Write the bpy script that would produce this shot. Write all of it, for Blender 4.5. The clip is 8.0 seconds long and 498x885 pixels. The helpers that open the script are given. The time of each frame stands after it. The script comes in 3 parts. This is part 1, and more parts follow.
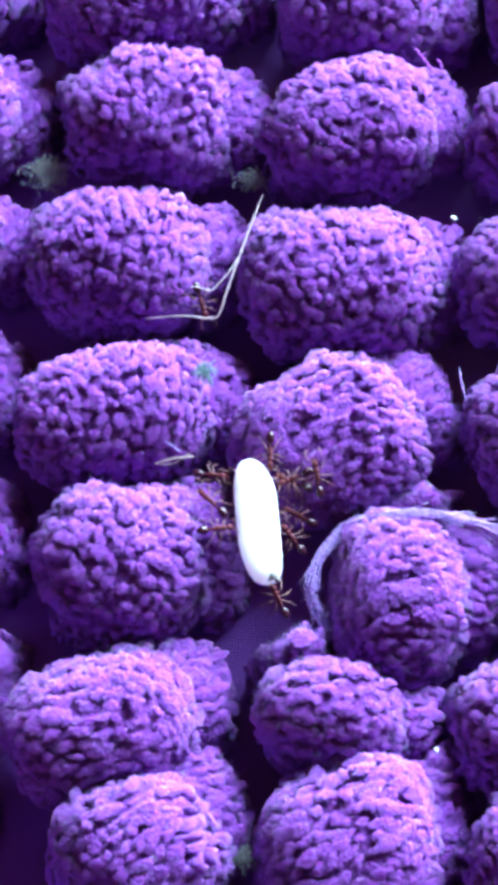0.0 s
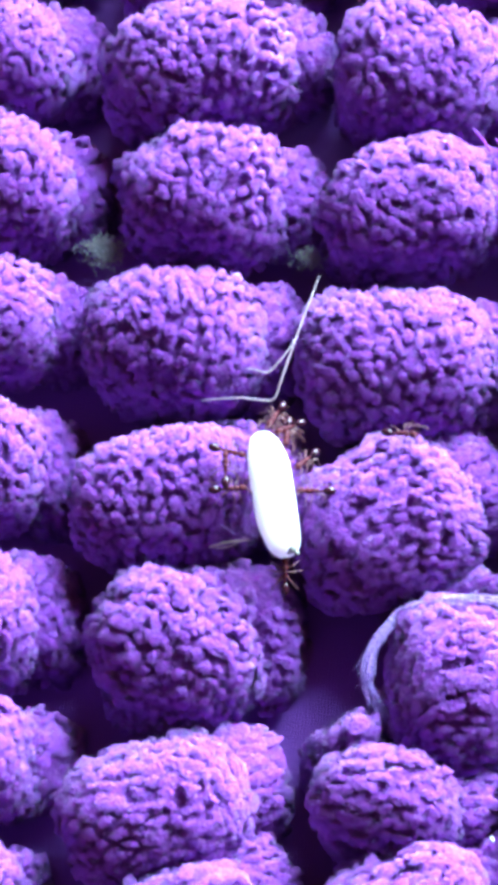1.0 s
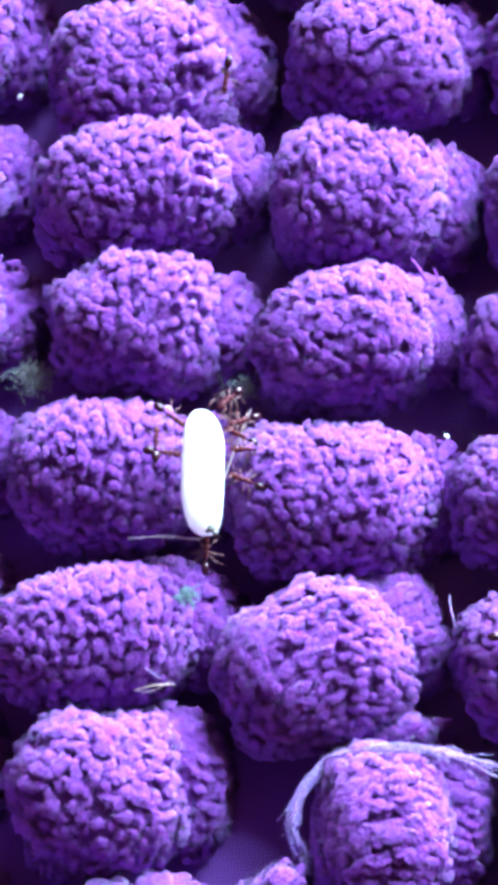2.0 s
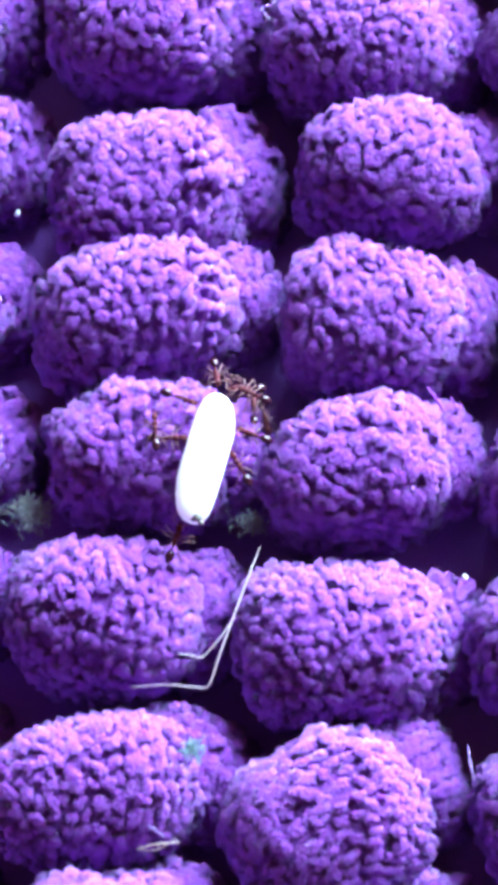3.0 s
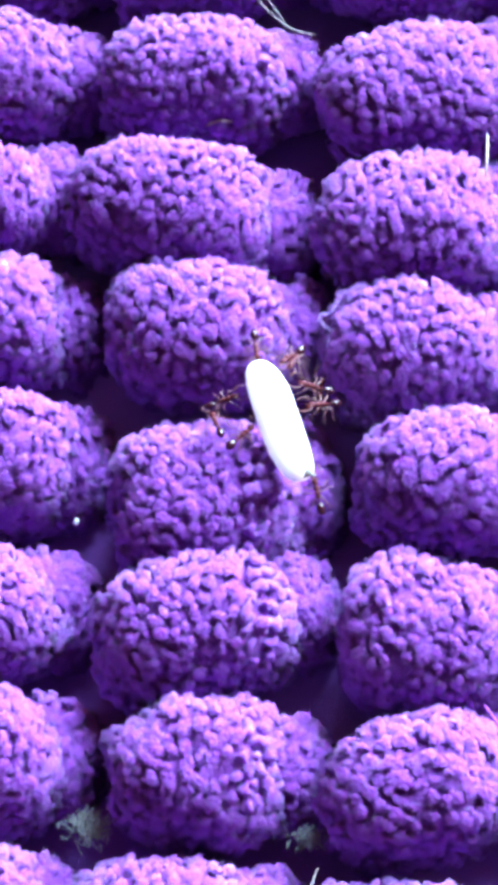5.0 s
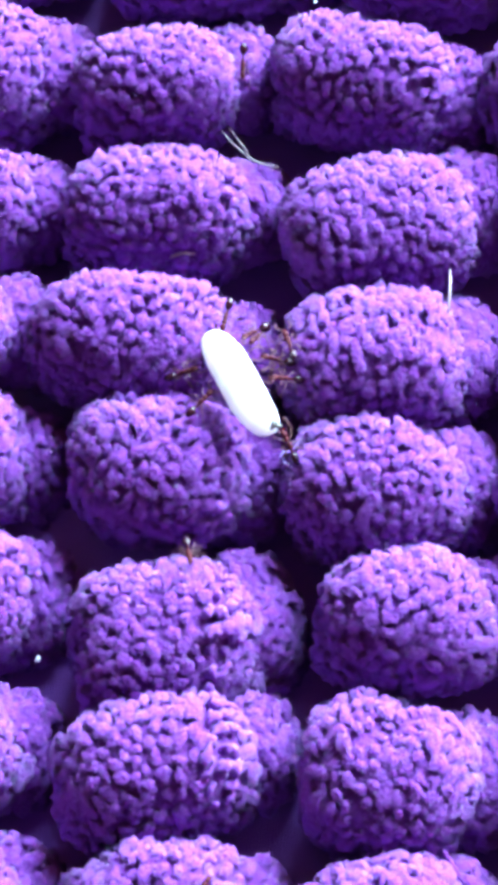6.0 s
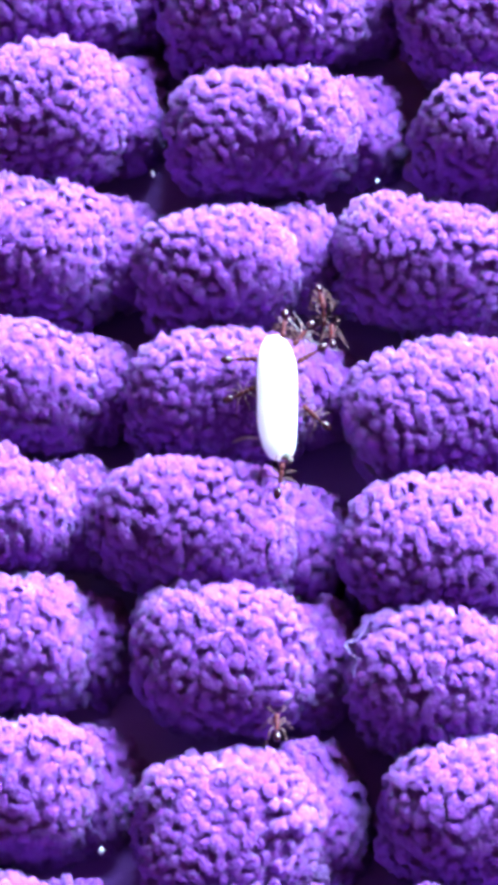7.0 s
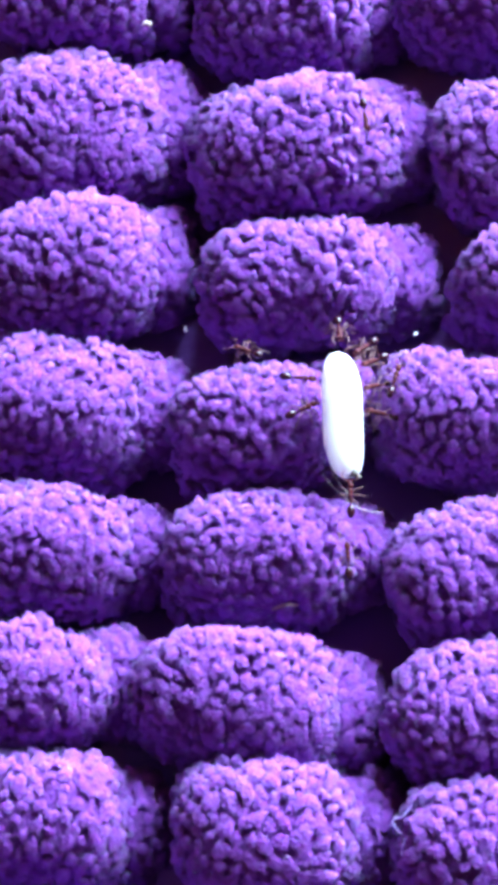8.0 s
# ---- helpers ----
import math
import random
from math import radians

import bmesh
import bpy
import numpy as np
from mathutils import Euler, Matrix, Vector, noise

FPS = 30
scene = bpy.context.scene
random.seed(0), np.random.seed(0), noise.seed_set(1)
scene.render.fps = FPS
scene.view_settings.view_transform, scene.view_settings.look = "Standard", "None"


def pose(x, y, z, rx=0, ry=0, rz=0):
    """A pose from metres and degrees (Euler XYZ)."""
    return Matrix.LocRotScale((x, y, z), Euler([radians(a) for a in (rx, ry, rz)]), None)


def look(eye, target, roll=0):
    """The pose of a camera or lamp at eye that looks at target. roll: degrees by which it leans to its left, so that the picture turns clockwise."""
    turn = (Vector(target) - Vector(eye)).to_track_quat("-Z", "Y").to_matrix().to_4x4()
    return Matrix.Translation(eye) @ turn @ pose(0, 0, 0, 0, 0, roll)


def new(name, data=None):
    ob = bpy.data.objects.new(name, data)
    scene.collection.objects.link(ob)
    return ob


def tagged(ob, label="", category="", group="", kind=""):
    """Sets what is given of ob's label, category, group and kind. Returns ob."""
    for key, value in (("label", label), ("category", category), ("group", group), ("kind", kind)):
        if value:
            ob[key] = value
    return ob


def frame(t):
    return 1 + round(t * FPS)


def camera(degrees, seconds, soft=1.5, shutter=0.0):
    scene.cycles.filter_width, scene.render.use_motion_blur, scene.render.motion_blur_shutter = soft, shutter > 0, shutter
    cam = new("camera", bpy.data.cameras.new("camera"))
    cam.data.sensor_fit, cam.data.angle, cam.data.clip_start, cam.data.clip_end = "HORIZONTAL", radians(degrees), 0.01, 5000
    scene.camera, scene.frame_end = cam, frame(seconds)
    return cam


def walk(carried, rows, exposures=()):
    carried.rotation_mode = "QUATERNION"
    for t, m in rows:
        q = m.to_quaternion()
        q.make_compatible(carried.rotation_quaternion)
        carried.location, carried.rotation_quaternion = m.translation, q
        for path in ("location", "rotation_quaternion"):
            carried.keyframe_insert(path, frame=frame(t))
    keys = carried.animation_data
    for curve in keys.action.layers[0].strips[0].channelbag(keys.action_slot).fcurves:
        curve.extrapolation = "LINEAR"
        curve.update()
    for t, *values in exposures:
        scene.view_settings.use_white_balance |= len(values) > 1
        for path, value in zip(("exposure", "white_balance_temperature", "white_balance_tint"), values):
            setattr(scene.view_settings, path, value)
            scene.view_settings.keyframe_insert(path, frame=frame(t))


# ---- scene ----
# Macro view of a purple tufted mat; ants haul a grain of rice across it. Lengths below in millimetres, MM to metres.
MM = 0.001
cam = camera(8.0, 8.0, soft=5.7, shutter=0.3)
ROWS = [
    (0.0, 0.00, -77.84, 182.03, 23.27, -0.62, -0.00),
    (0.5, -0.36, -77.34, 183.09, 23.32, -0.64, 0.05),
    (1.0, -1.27, -73.86, 182.91, 23.40, -0.28, 0.55),
    (1.2, -0.31, -72.79, 183.44, 23.61, -0.27, 0.68),
    (2.3, 3.26, -60.86, 180.49, 22.82, -0.31, 1.14),
    (2.5, 2.23, -58.52, 178.54, 22.65, -0.29, 1.15),
    (3.0, 3.32, -53.79, 177.00, 22.95, -0.01, 1.08),
    (3.5, 4.09, -50.75, 177.38, 23.80, 0.30, 1.02),
    (4.0, 4.76, -49.50, 178.21, 24.13, 0.60, 1.00),
    (4.5, 4.56, -47.95, 178.27, 24.04, 0.77, 1.12),
    (4.7, 2.98, -45.67, 180.19, 24.15, 0.67, 1.22),
    (5.8, 1.53, -36.67, 186.24, 24.00, -0.00, 1.62),
    (6.0, 1.86, -35.05, 186.82, 23.91, -0.17, 1.42),
    (6.5, 0.76, -31.86, 188.99, 24.08, -0.12, 1.47),
    (7.0, -1.34, -27.64, 189.58, 24.63, -0.09, 1.64),
    (7.5, -2.78, -23.15, 188.98, 24.86, 0.13, 1.33),
    (8.0, -3.66, -18.11, 188.45, 24.93, 0.23, 0.99),
]
walk(cam, [(t, pose(x * MM, y * MM, z * MM, rx, ry, rz)) for t, x, y, z, rx, ry, rz in ROWS],
     exposures=[(0.0, 2.91), (0.5, 2.99), (1.0, 3.09), (2.5, 3.09), (3.0, 3.14), (3.5, 3.11), (4.0, 3.29), (4.5, 3.29), (6.0, 2.98), (6.5, 3.03), (7.0, 3.30), (7.5, 3.18), (8.0, 2.90)])

# ---- light: broad bluish daylight from beyond the far right of the mat, warm dim light from the rest of the sky
SUN_FROM = Vector((0.74, 1.12, 0.80)).normalized()
world = bpy.data.worlds.new("sky")
scene.world = world
world.use_nodes = True
wn = world.node_tree.nodes
sky = wn.new("ShaderNodeTexSky")
sky.sky_type, sky.sun_disc = "NISHITA", False
sky.air_density, sky.dust_density, sky.ozone_density = 0.35, 2.0, 0.3
sky.sun_elevation = math.asin(SUN_FROM.z)
sky.sun_rotation = math.atan2(SUN_FROM.x, SUN_FROM.y)
warm = wn.new("ShaderNodeMix")
warm.data_type, warm.blend_type = "RGBA", "MULTIPLY"
warm.inputs["Factor"].default_value, warm.inputs["B"].default_value = 1.0, (0.95, 0.38, 0.33, 1)
world.node_tree.links.new(sky.outputs[0], warm.inputs["A"])
world.node_tree.links.new(warm.outputs["Result"], wn["Background"].inputs[0])
wn["Background"].inputs[1].default_value = 0.050
sun = new("sun", bpy.data.lights.new("sun", "SUN"))
sun.data.energy, sun.data.angle, sun.data.color = 4.55, radians(54), (0.455, 0.735, 0.98)
sun.matrix_world = look(SUN_FROM, (0, 0, 0))


# ---- materials
def shade(name, base, rough=0.6, **more):
    mat = bpy.data.materials.new(name)
    mat.use_nodes = True
    node = mat.node_tree.nodes["Principled BSDF"]
    node.inputs["Base Color"].default_value = (*base, 1)
    node.inputs["Roughness"].default_value = rough
    for key, value in more.items():
        node.inputs[key.replace("_", " ")].default_value = value
    return mat


def add_bump(mat, scale, strength, distance, detail=3.0):
    nt = mat.node_tree
    where = nt.nodes.new("ShaderNodeTexCoord")
    grain = nt.nodes.new("ShaderNodeTexNoise")
    grain.inputs["Scale"].default_value, grain.inputs["Detail"].default_value = scale, detail
    bump = nt.nodes.new("ShaderNodeBump")
    bump.inputs["Strength"].default_value, bump.inputs["Distance"].default_value = strength, distance
    nt.links.new(where.outputs["Object"], grain.inputs["Vector"])
    nt.links.new(grain.outputs["Fac"], bump.inputs["Height"])
    nt.links.new(bump.outputs["Normal"], nt.nodes["Principled BSDF"].inputs["Normal"])
    return grain


def tint_by(mat, socket, low, high):
    """Base colour runs from low to high with a 0..1 socket."""
    nt = mat.node_tree
    ramp = nt.nodes.new("ShaderNodeValToRGB")
    ramp.color_ramp.elements[0].color, ramp.color_ramp.elements[1].color = (*low, 1), (*high, 1)
    nt.links.new(socket, ramp.inputs["Fac"])
    return ramp.outputs["Color"]


def mixed(mat, kind, a, b, amount):
    node = mat.node_tree.nodes.new("ShaderNodeMix")
    node.data_type, node.blend_type = "RGBA", kind
    node.inputs["Factor"].default_value = amount
    mat.node_tree.links.new(a, node.inputs["A"])
    mat.node_tree.links.new(b, node.inputs["B"])
    return node.outputs["Result"]


def yarn_material(name, low, high):
    mat = shade(name, high, 0.85, Sheen_Weight=0.10, Sheen_Roughness=0.5, Specular_IOR_Level=0.2,
                Subsurface_Weight=0.85, Subsurface_Scale=0.0011)
    mat.node_tree.nodes["Principled BSDF"].inputs["Subsurface Radius"].default_value = (0.6, 0.32, 0.50)
    mat.node_tree.nodes["Principled BSDF"].inputs["Sheen Tint"].default_value = (0.8, 1.0, 1.0, 1)
    geo = mat.node_tree.nodes.new("ShaderNodeNewGeometry")
    patches = add_bump(mat, 4200, 0.6, 0.0004, 4.0)
    broad = mat.node_tree.nodes.new("ShaderNodeTexNoise")
    broad.inputs["Scale"].default_value = 260
    one = tint_by(mat, geo.outputs["Random Per Island"], low, high)
    two = tint_by(mat, broad.outputs["Fac"], (0.70, 0.64, 0.70), (1.0, 1.0, 1.0))
    three = tint_by(mat, patches.outputs["Fac"], (0.70, 0.62, 0.70), (1.0, 1.0, 1.0))
    colour = mixed(mat, "MULTIPLY", mixed(mat, "MULTIPLY", one, two, 0.6), three, 0.65)
    mat.node_tree.links.new(colour, mat.node_tree.nodes["Principled BSDF"].inputs["Base Color"])
    return mat


YARN = yarn_material("purple_chenille", (0.188, 0.0372, 0.306), (0.227, 0.0615, 0.374))
# darker than YARN: deepens the shade in creases between nubs by colour
CORE = yarn_material("purple_yarn_darkened", (0.15, 0.024, 0.23), (0.18, 0.035, 0.29))
STRAND = yarn_material("purple_strand", (0.40, 0.19, 0.74), (0.46, 0.24, 0.79))

CLOTH = shade("purple_backing_cloth", (0.25, 0.09, 0.55), 0.9, Sheen_Weight=0.2)


def weave(mat):
    nt = mat.node_tree
    where = nt.nodes.new("ShaderNodeTexCoord")
    heights = []
    for turn in (0, 90):
        place = nt.nodes.new("ShaderNodeMapping")
        place.inputs["Rotation"].default_value = (0, 0, radians(turn + 4))
        wave = nt.nodes.new("ShaderNodeTexWave")
        wave.inputs["Scale"].default_value, wave.inputs["Distortion"].default_value = 1900, 6.0
        nt.links.new(where.outputs["Object"], place.inputs["Vector"])
        nt.links.new(place.outputs["Vector"], wave.inputs["Vector"])
        heights.append(wave.outputs["Fac"])
    both = nt.nodes.new("ShaderNodeMath")
    both.operation = "MULTIPLY"
    nt.links.new(heights[0], both.inputs[0])
    nt.links.new(heights[1], both.inputs[1])
    bump = nt.nodes.new("ShaderNodeBump")
    bump.inputs["Strength"].default_value, bump.inputs["Distance"].default_value = 0.4, 0.0002
    nt.links.new(both.outputs[0], bump.inputs["Height"])
    nt.links.new(bump.outputs["Normal"], nt.nodes["Principled BSDF"].inputs["Normal"])
    nt.links.new(tint_by(mat, both.outputs[0], (0.20, 0.052, 0.37), (0.25, 0.072, 0.44)), nt.nodes["Principled BSDF"].inputs["Base Color"])


weave(CLOTH)
TILE = shade("grey_floor", (0.42, 0.41, 0.40), 0.5)
add_bump(TILE, 300, 0.2, 0.0004)

RICE = shade("white_rice", (0.74, 0.79, 0.74), 0.45, Subsurface_Weight=1.0, Subsurface_Scale=0.005)
RICE.node_tree.nodes["Principled BSDF"].inputs["Subsurface Radius"].default_value = (1.0, 0.9, 0.8)
add_bump(RICE, 1500, 0.12, 0.0001)
GERM = shade("rice_germ", (0.20, 0.21, 0.17), 0.7)
add_bump(GERM, 3000, 0.5, 0.0002)
ANT_SKIN = shade("amber_cuticle", (0.075, 0.013, 0.020), 0.42, Subsurface_Weight=0.2, Subsurface_Scale=0.0003, Specular_IOR_Level=0.12)
add_bump(ANT_SKIN, 9000, 0.15, 0.00005)
ANT_DARK = shade("dark_cuticle", (0.026, 0.005, 0.012), 0.16, Specular_IOR_Level=0.4)
add_bump(ANT_DARK, 9000, 0.1, 0.00005)
ANT_LIMB = shade("pale_amber_limb", (0.20, 0.085, 0.09), 0.4, Specular_IOR_Level=0.3)
HAIR = shade("pale_hair", (0.24, 0.17, 0.20), 0.35, Coat_Weight=0.4)
LINT = shade("grey_lint", (0.26, 0.27, 0.26), 0.9, Sheen_Weight=0.2)
add_bump(LINT, 4000, 0.6, 0.0002)
TEAL = shade("teal_fleck", (0.12, 0.21, 0.22), 0.8)
add_bump(TEAL, 3000, 0.6, 0.0002)
CHIP = shade("white_grit", (0.75, 0.78, 0.78), 0.25, Coat_Weight=0.5)
add_bump(CHIP, 3000, 0.4, 0.0002)
STRAW = shade("pale_straw", (0.42, 0.30, 0.28), 0.5)
add_bump(STRAW, 3000, 0.3, 0.0001)


# ---- mesh helpers
def mesh_object(name, bm, mat, parent=None, label=""):
    data = bpy.data.meshes.new(name)
    for face in bm.faces:
        face.smooth = True
    bm.to_mesh(data)
    bm.free()
    data.materials.append(mat)
    ob = new(name, data)
    ob.parent = parent
    return tagged(ob, label)


def part(name, bm, mat, parent, label=""):
    return mesh_object(name, bm, mat, parent, label)


def array_mesh(name, verts, tris, mat, normals=None):
    """A mesh from numpy arrays of places and triangles."""
    data = bpy.data.meshes.new(name)
    data.vertices.add(len(verts))
    data.vertices.foreach_set("co", np.ascontiguousarray(verts, np.float32).ravel())
    data.loops.add(len(tris) * 3)
    data.loops.foreach_set("vertex_index", np.ascontiguousarray(tris, np.int32).ravel())
    data.polygons.add(len(tris))
    data.polygons.foreach_set("loop_start", np.arange(0, len(tris) * 3, 3, dtype=np.int32))
    data.update(calc_edges=True)
    data.shade_smooth()
    if normals is not None:
        data.normals_split_custom_set_from_vertices(normals)
    data.materials.append(mat)
    return data


def ball(bm, centre, radii, turn=(0, 0, 0), fine=2):
    m = pose(*centre, *turn) @ Matrix.Diagonal((*radii, 1))
    return bmesh.ops.create_icosphere(bm, subdivisions=fine, radius=1, matrix=m)["verts"]


def tube(bm, points, radii, sides=7):
    """A round tapering tube along points (mm in, mm out)."""
    rings = []
    pts = [Vector(p) for p in points]
    for i, p in enumerate(pts):
        along = (pts[min(i + 1, len(pts) - 1)] - pts[max(i - 1, 0)]).normalized()
        side = along.cross(Vector((0.13, 0.29, 0.95))).normalized()
        up = side.cross(along)
        rings.append([bm.verts.new(p + radii[i] * (math.cos(a) * side + math.sin(a) * up))
                      for a in (2 * math.pi * k / sides for k in range(sides))])
    for one, two in zip(rings, rings[1:]):
        for k in range(sides):
            bm.faces.new((one[k], one[(k + 1) % sides], two[(k + 1) % sides], two[k]))
    bm.faces.new(list(reversed(rings[0])))
    bm.faces.new(rings[-1])


def curve_points(points, steps=6):
    """Catmull-Rom through the points."""
    p = [Vector(q) for q in points]
    p = [2 * p[0] - p[1], *p, 2 * p[-1] - p[-2]]
    out = []
    for a, b, c, d in zip(p, p[1:], p[2:], p[3:]):
        for s in range(steps):
            u = s / steps
            out.append(0.5 * (2 * b + (c - a) * u + (2 * a - 5 * b + 4 * c - d) * u * u + (3 * b - a - 3 * c + d) * u ** 3))
    return [*out, p[-2]]


def to_metres(bm):
    bmesh.ops.scale(bm, vec=(MM, MM, MM), verts=bm.verts)
    return bm


# ---- the tuft's form: a plump finger of chenille, rounder than a brick, softer than an egg
HALF_HIGH, MID_HIGH, SQUARE, ROUND = 4.25, 4.25, 2.9, 2.1
rng = np.random.default_rng(7)


def lumps(seed):
    r = np.random.default_rng(seed)
    k = np.concatenate([r.normal(0, 2.4, (5, 3)), r.normal(0, 7.0, (8, 3))])
    ph, am = r.uniform(0, 6.28, 13), np.concatenate([r.uniform(0.02, 0.05, 5), r.uniform(0.006, 0.016, 8)])
    return lambda d: 1 + (am * np.sin(d @ k.T + ph)).sum(1)


def on_tuft(d, a, b, bulge, sag, c=HALF_HIGH):
    """Places (mm) on a tuft of half length a and half width b, for unit directions d, and the outward normals."""
    ring = (np.abs(d[:, 1:]) ** ROUND).sum(1) ** (1 / ROUND)
    r = (np.abs(d[:, 0]) ** SQUARE + ring ** SQUARE) ** (-1 / SQUARE) * bulge(d)
    q, ring = d * r[:, None], (ring * r)[:, None]
    n = np.sign(q) * np.abs(q) ** np.array([SQUARE - 1, ROUND - 1, ROUND - 1]) / np.array([a, b, c])
    n[:, 1:] *= ring ** (SQUARE - ROUND)
    n /= np.linalg.norm(n, axis=1)[:, None]
    p = q * np.array([a, b, c])
    tail = np.clip(q[:, 0] - 0.2, 0, 2)
    p[:, 2] -= 1.3 * sag * tail ** 2
    p[:, 0] += 0.2 * tail ** 2
    p[:, 1] += 0.4 * sag * tail ** 2
    return p, n


TEMPLATES = []
for variant in range(24):
    shape = bmesh.new()
    bmesh.ops.create_uvsphere(shape, u_segments=8, v_segments=6, radius=1, matrix=pose(0, 0, 0, 0, 90, 0))
    bmesh.ops.triangulate(shape, faces=shape.faces[:])
    co = np.array([v.co for v in shape.verts])
    NUB_FACES = np.array([[v.index for v in f.verts] for f in shape.faces])
    shape.free()
    co = np.sign(co) * np.abs(co) ** rng.uniform(0.72, 1.0, 3)
    co[:, 2] -= rng.uniform(0.0, 0.45) * co[:, 0] ** 2
    co[:, 1] += rng.uniform(-0.45, 0.45) * co[:, 0] ** 2
    co[:, 1:] *= (1 + rng.uniform(-0.35, 0.35) * co[:, :1])
    co *= 1 + 0.28 * np.sin(co @ rng.normal(0, 2.0, (3, 3)) + rng.uniform(0, 6, 3))
    co += 0.20 * np.sin(co @ rng.normal(0, 3.0, (3, 3)) + rng.uniform(0, 6, 3))
    co += rng.normal(0, 0.012, co.shape)
    TEMPLATES.append(co)
TEMPLATES = np.array(TEMPLATES)
NUB_MESHES = [array_mesh("yarn_nub", co * MM, NUB_FACES, YARN) for co in TEMPLATES]


def spread_out(p, apart, batch=350):
    """Indices of points picked in turn so that no two lie nearer than apart."""
    kept = np.empty(0, int)
    for start in range(0, len(p), batch):
        fresh = np.arange(start, min(start + batch, len(p)))
        if len(kept):
            gap = ((p[fresh][:, None] - p[kept][None]) ** 2).sum(2).min(1)
            fresh = fresh[gap > apart * apart]
        taken = []
        for k in fresh:
            if not taken or ((p[taken] - p[k]) ** 2).sum(1).min() > apart * apart:
                taken.append(k)
        kept = np.concatenate([kept, np.array(taken, int)])
    return kept


def nub_frames(apart, a, b, seed, low, lie_to, c=HALF_HIGH):
    """Pose arrays of the nubs that cover one tuft: variant, size, axes and place."""
    r = np.random.default_rng(seed)
    d = r.normal(0, 1, (int(34 * (a * b + 4 * a + 4 * b) / apart ** 2), 3)) / np.array([a, b, c]) ** 0.3
    d /= np.linalg.norm(d, axis=1)[:, None]
    d = d[(d[:, 2] > low) | ((d[:, 1] < -0.2) & (d[:, 2] > 2 * low + 0.05))]
    bulge, sag = lumps(seed), 0.9 + 0.9 * r.random()
    p, n = on_tuft(d, a, b, bulge, sag, c)
    kept = spread_out(p, apart)
    p, n = p[kept], n[kept]
    lean = n.copy()
    p += n * r.normal(0.0, 0.07, (len(p), 1))
    # creases where the combed yarn parts
    for _ in range(3):
        way = (0.25 if lie_to < 0.5 else 0.9) * r.normal() + (0.0 if lie_to < 0.5 else 0.5)
        off = (p[:, 1] * math.cos(way) - p[:, 0] * math.sin(way) + 0.35 * np.sin(0.9 * p[:, 0] + r.uniform(0, 6)) + r.uniform(-0.8, 0.8) * b)
        long = np.exp(-((p[:, 0] - r.uniform(-0.7, 0.7) * a) / (0.45 * a)) ** 2)
        p -= n * (0.24 * np.exp(-(off / 0.24) ** 2) * long)[:, None]
    n = n + r.normal(0, 0.24, n.shape)
    n /= np.linalg.norm(n, axis=1)[:, None]
    comb = lie_to + r.normal(0, 0.2) + 0.35 * np.sin(p[:, 0] * 0.6 + r.uniform(0, 6)) - 0.10 * p[:, 0]
    lie = comb + r.normal(0, 0.26 if lie_to < 0.5 else 0.42, len(p))
    t = np.stack([np.cos(lie), np.sin(lie), np.zeros(len(p))], 1)
    t -= n * (t * n).sum(1)[:, None]
    t /= np.linalg.norm(t, axis=1)[:, None] + 1e-9
    axes = np.stack([t, np.cross(n, t), n], 2)
    whole = apart * np.clip(r.lognormal(0, 0.16, len(p)), 0.78, 1.35)[:, None]
    whole = whole * (1 + 0.13 * np.sin(p @ r.normal(0, 0.55, 3) + r.uniform(0, 6)))[:, None]
    size = whole * np.stack([0.70 * np.clip(r.lognormal(0, 0.22, len(p)), 0.75, 1.5), r.uniform(0.47, 0.60, len(p)), r.uniform(0.47, 0.60, len(p))], 1)
    if lie_to < 0.5:
        size = size * np.array([1.32, 0.96, 1.06])
    return r.integers(0, len(TEMPLATES), len(p)), size, axes, p, lean


FELTED = 0.75


def pile_arrays(kind, size, axes, p, lean):
    v = TEMPLATES[kind] * size[:, None, :]
    v = np.einsum("nij,nkj->nki", axes, v) + p[:, None, :]
    tris = NUB_FACES[None] + (np.arange(len(p)) * v.shape[1])[:, None, None]
    # loose fibres scatter light, so the nubs' own shading is soft
    soft = np.einsum("nij,nkj->nki", axes, TEMPLATES[kind] / size[:, None, :])
    soft /= np.linalg.norm(soft, axis=2)[:, :, None] + 1e-9
    soft = (1 - FELTED) * soft + FELTED * lean[:, None, :]
    return v.reshape(-1, 3) * MM, tris.reshape(-1, 3), soft.reshape(-1, 3)


def fuzz_arrays(count, a, b, seed, start):
    """Fine curved fibres that stand off the tuft: two narrow triangles each."""
    r = np.random.default_rng(seed + 5000)
    d = r.normal(0, 1, (count, 3))
    d /= np.linalg.norm(d, axis=1)[:, None]
    d = d[d[:, 2] > -0.3]
    p, n = on_tuft(d, a, b, lumps(seed), 1.3)
    way = n + r.normal(0, 0.7, n.shape)
    way /= np.linalg.norm(way, axis=1)[:, None]
    side = np.cross(way, r.normal(0, 1, n.shape))
    side *= 0.011 / np.linalg.norm(side, axis=1)[:, None]
    far = r.uniform(0.12, 0.5, (len(p), 1))
    base = p + 0.15 * n
    mid = base + far * 0.6 * way
    tip = mid + far * 0.5 * (way + r.normal(0, 0.5, n.shape))
    v = np.stack([base - side, base + side, mid - side, mid + side, tip], 1)
    tris = np.array([[0, 1, 2], [1, 3, 2], [2, 3, 4]])[None] + (np.arange(len(p)) * 5)[:, None, None] + start
    return v.reshape(-1, 3) * MM, tris.reshape(-1, 3), np.repeat(n, 5, axis=0)


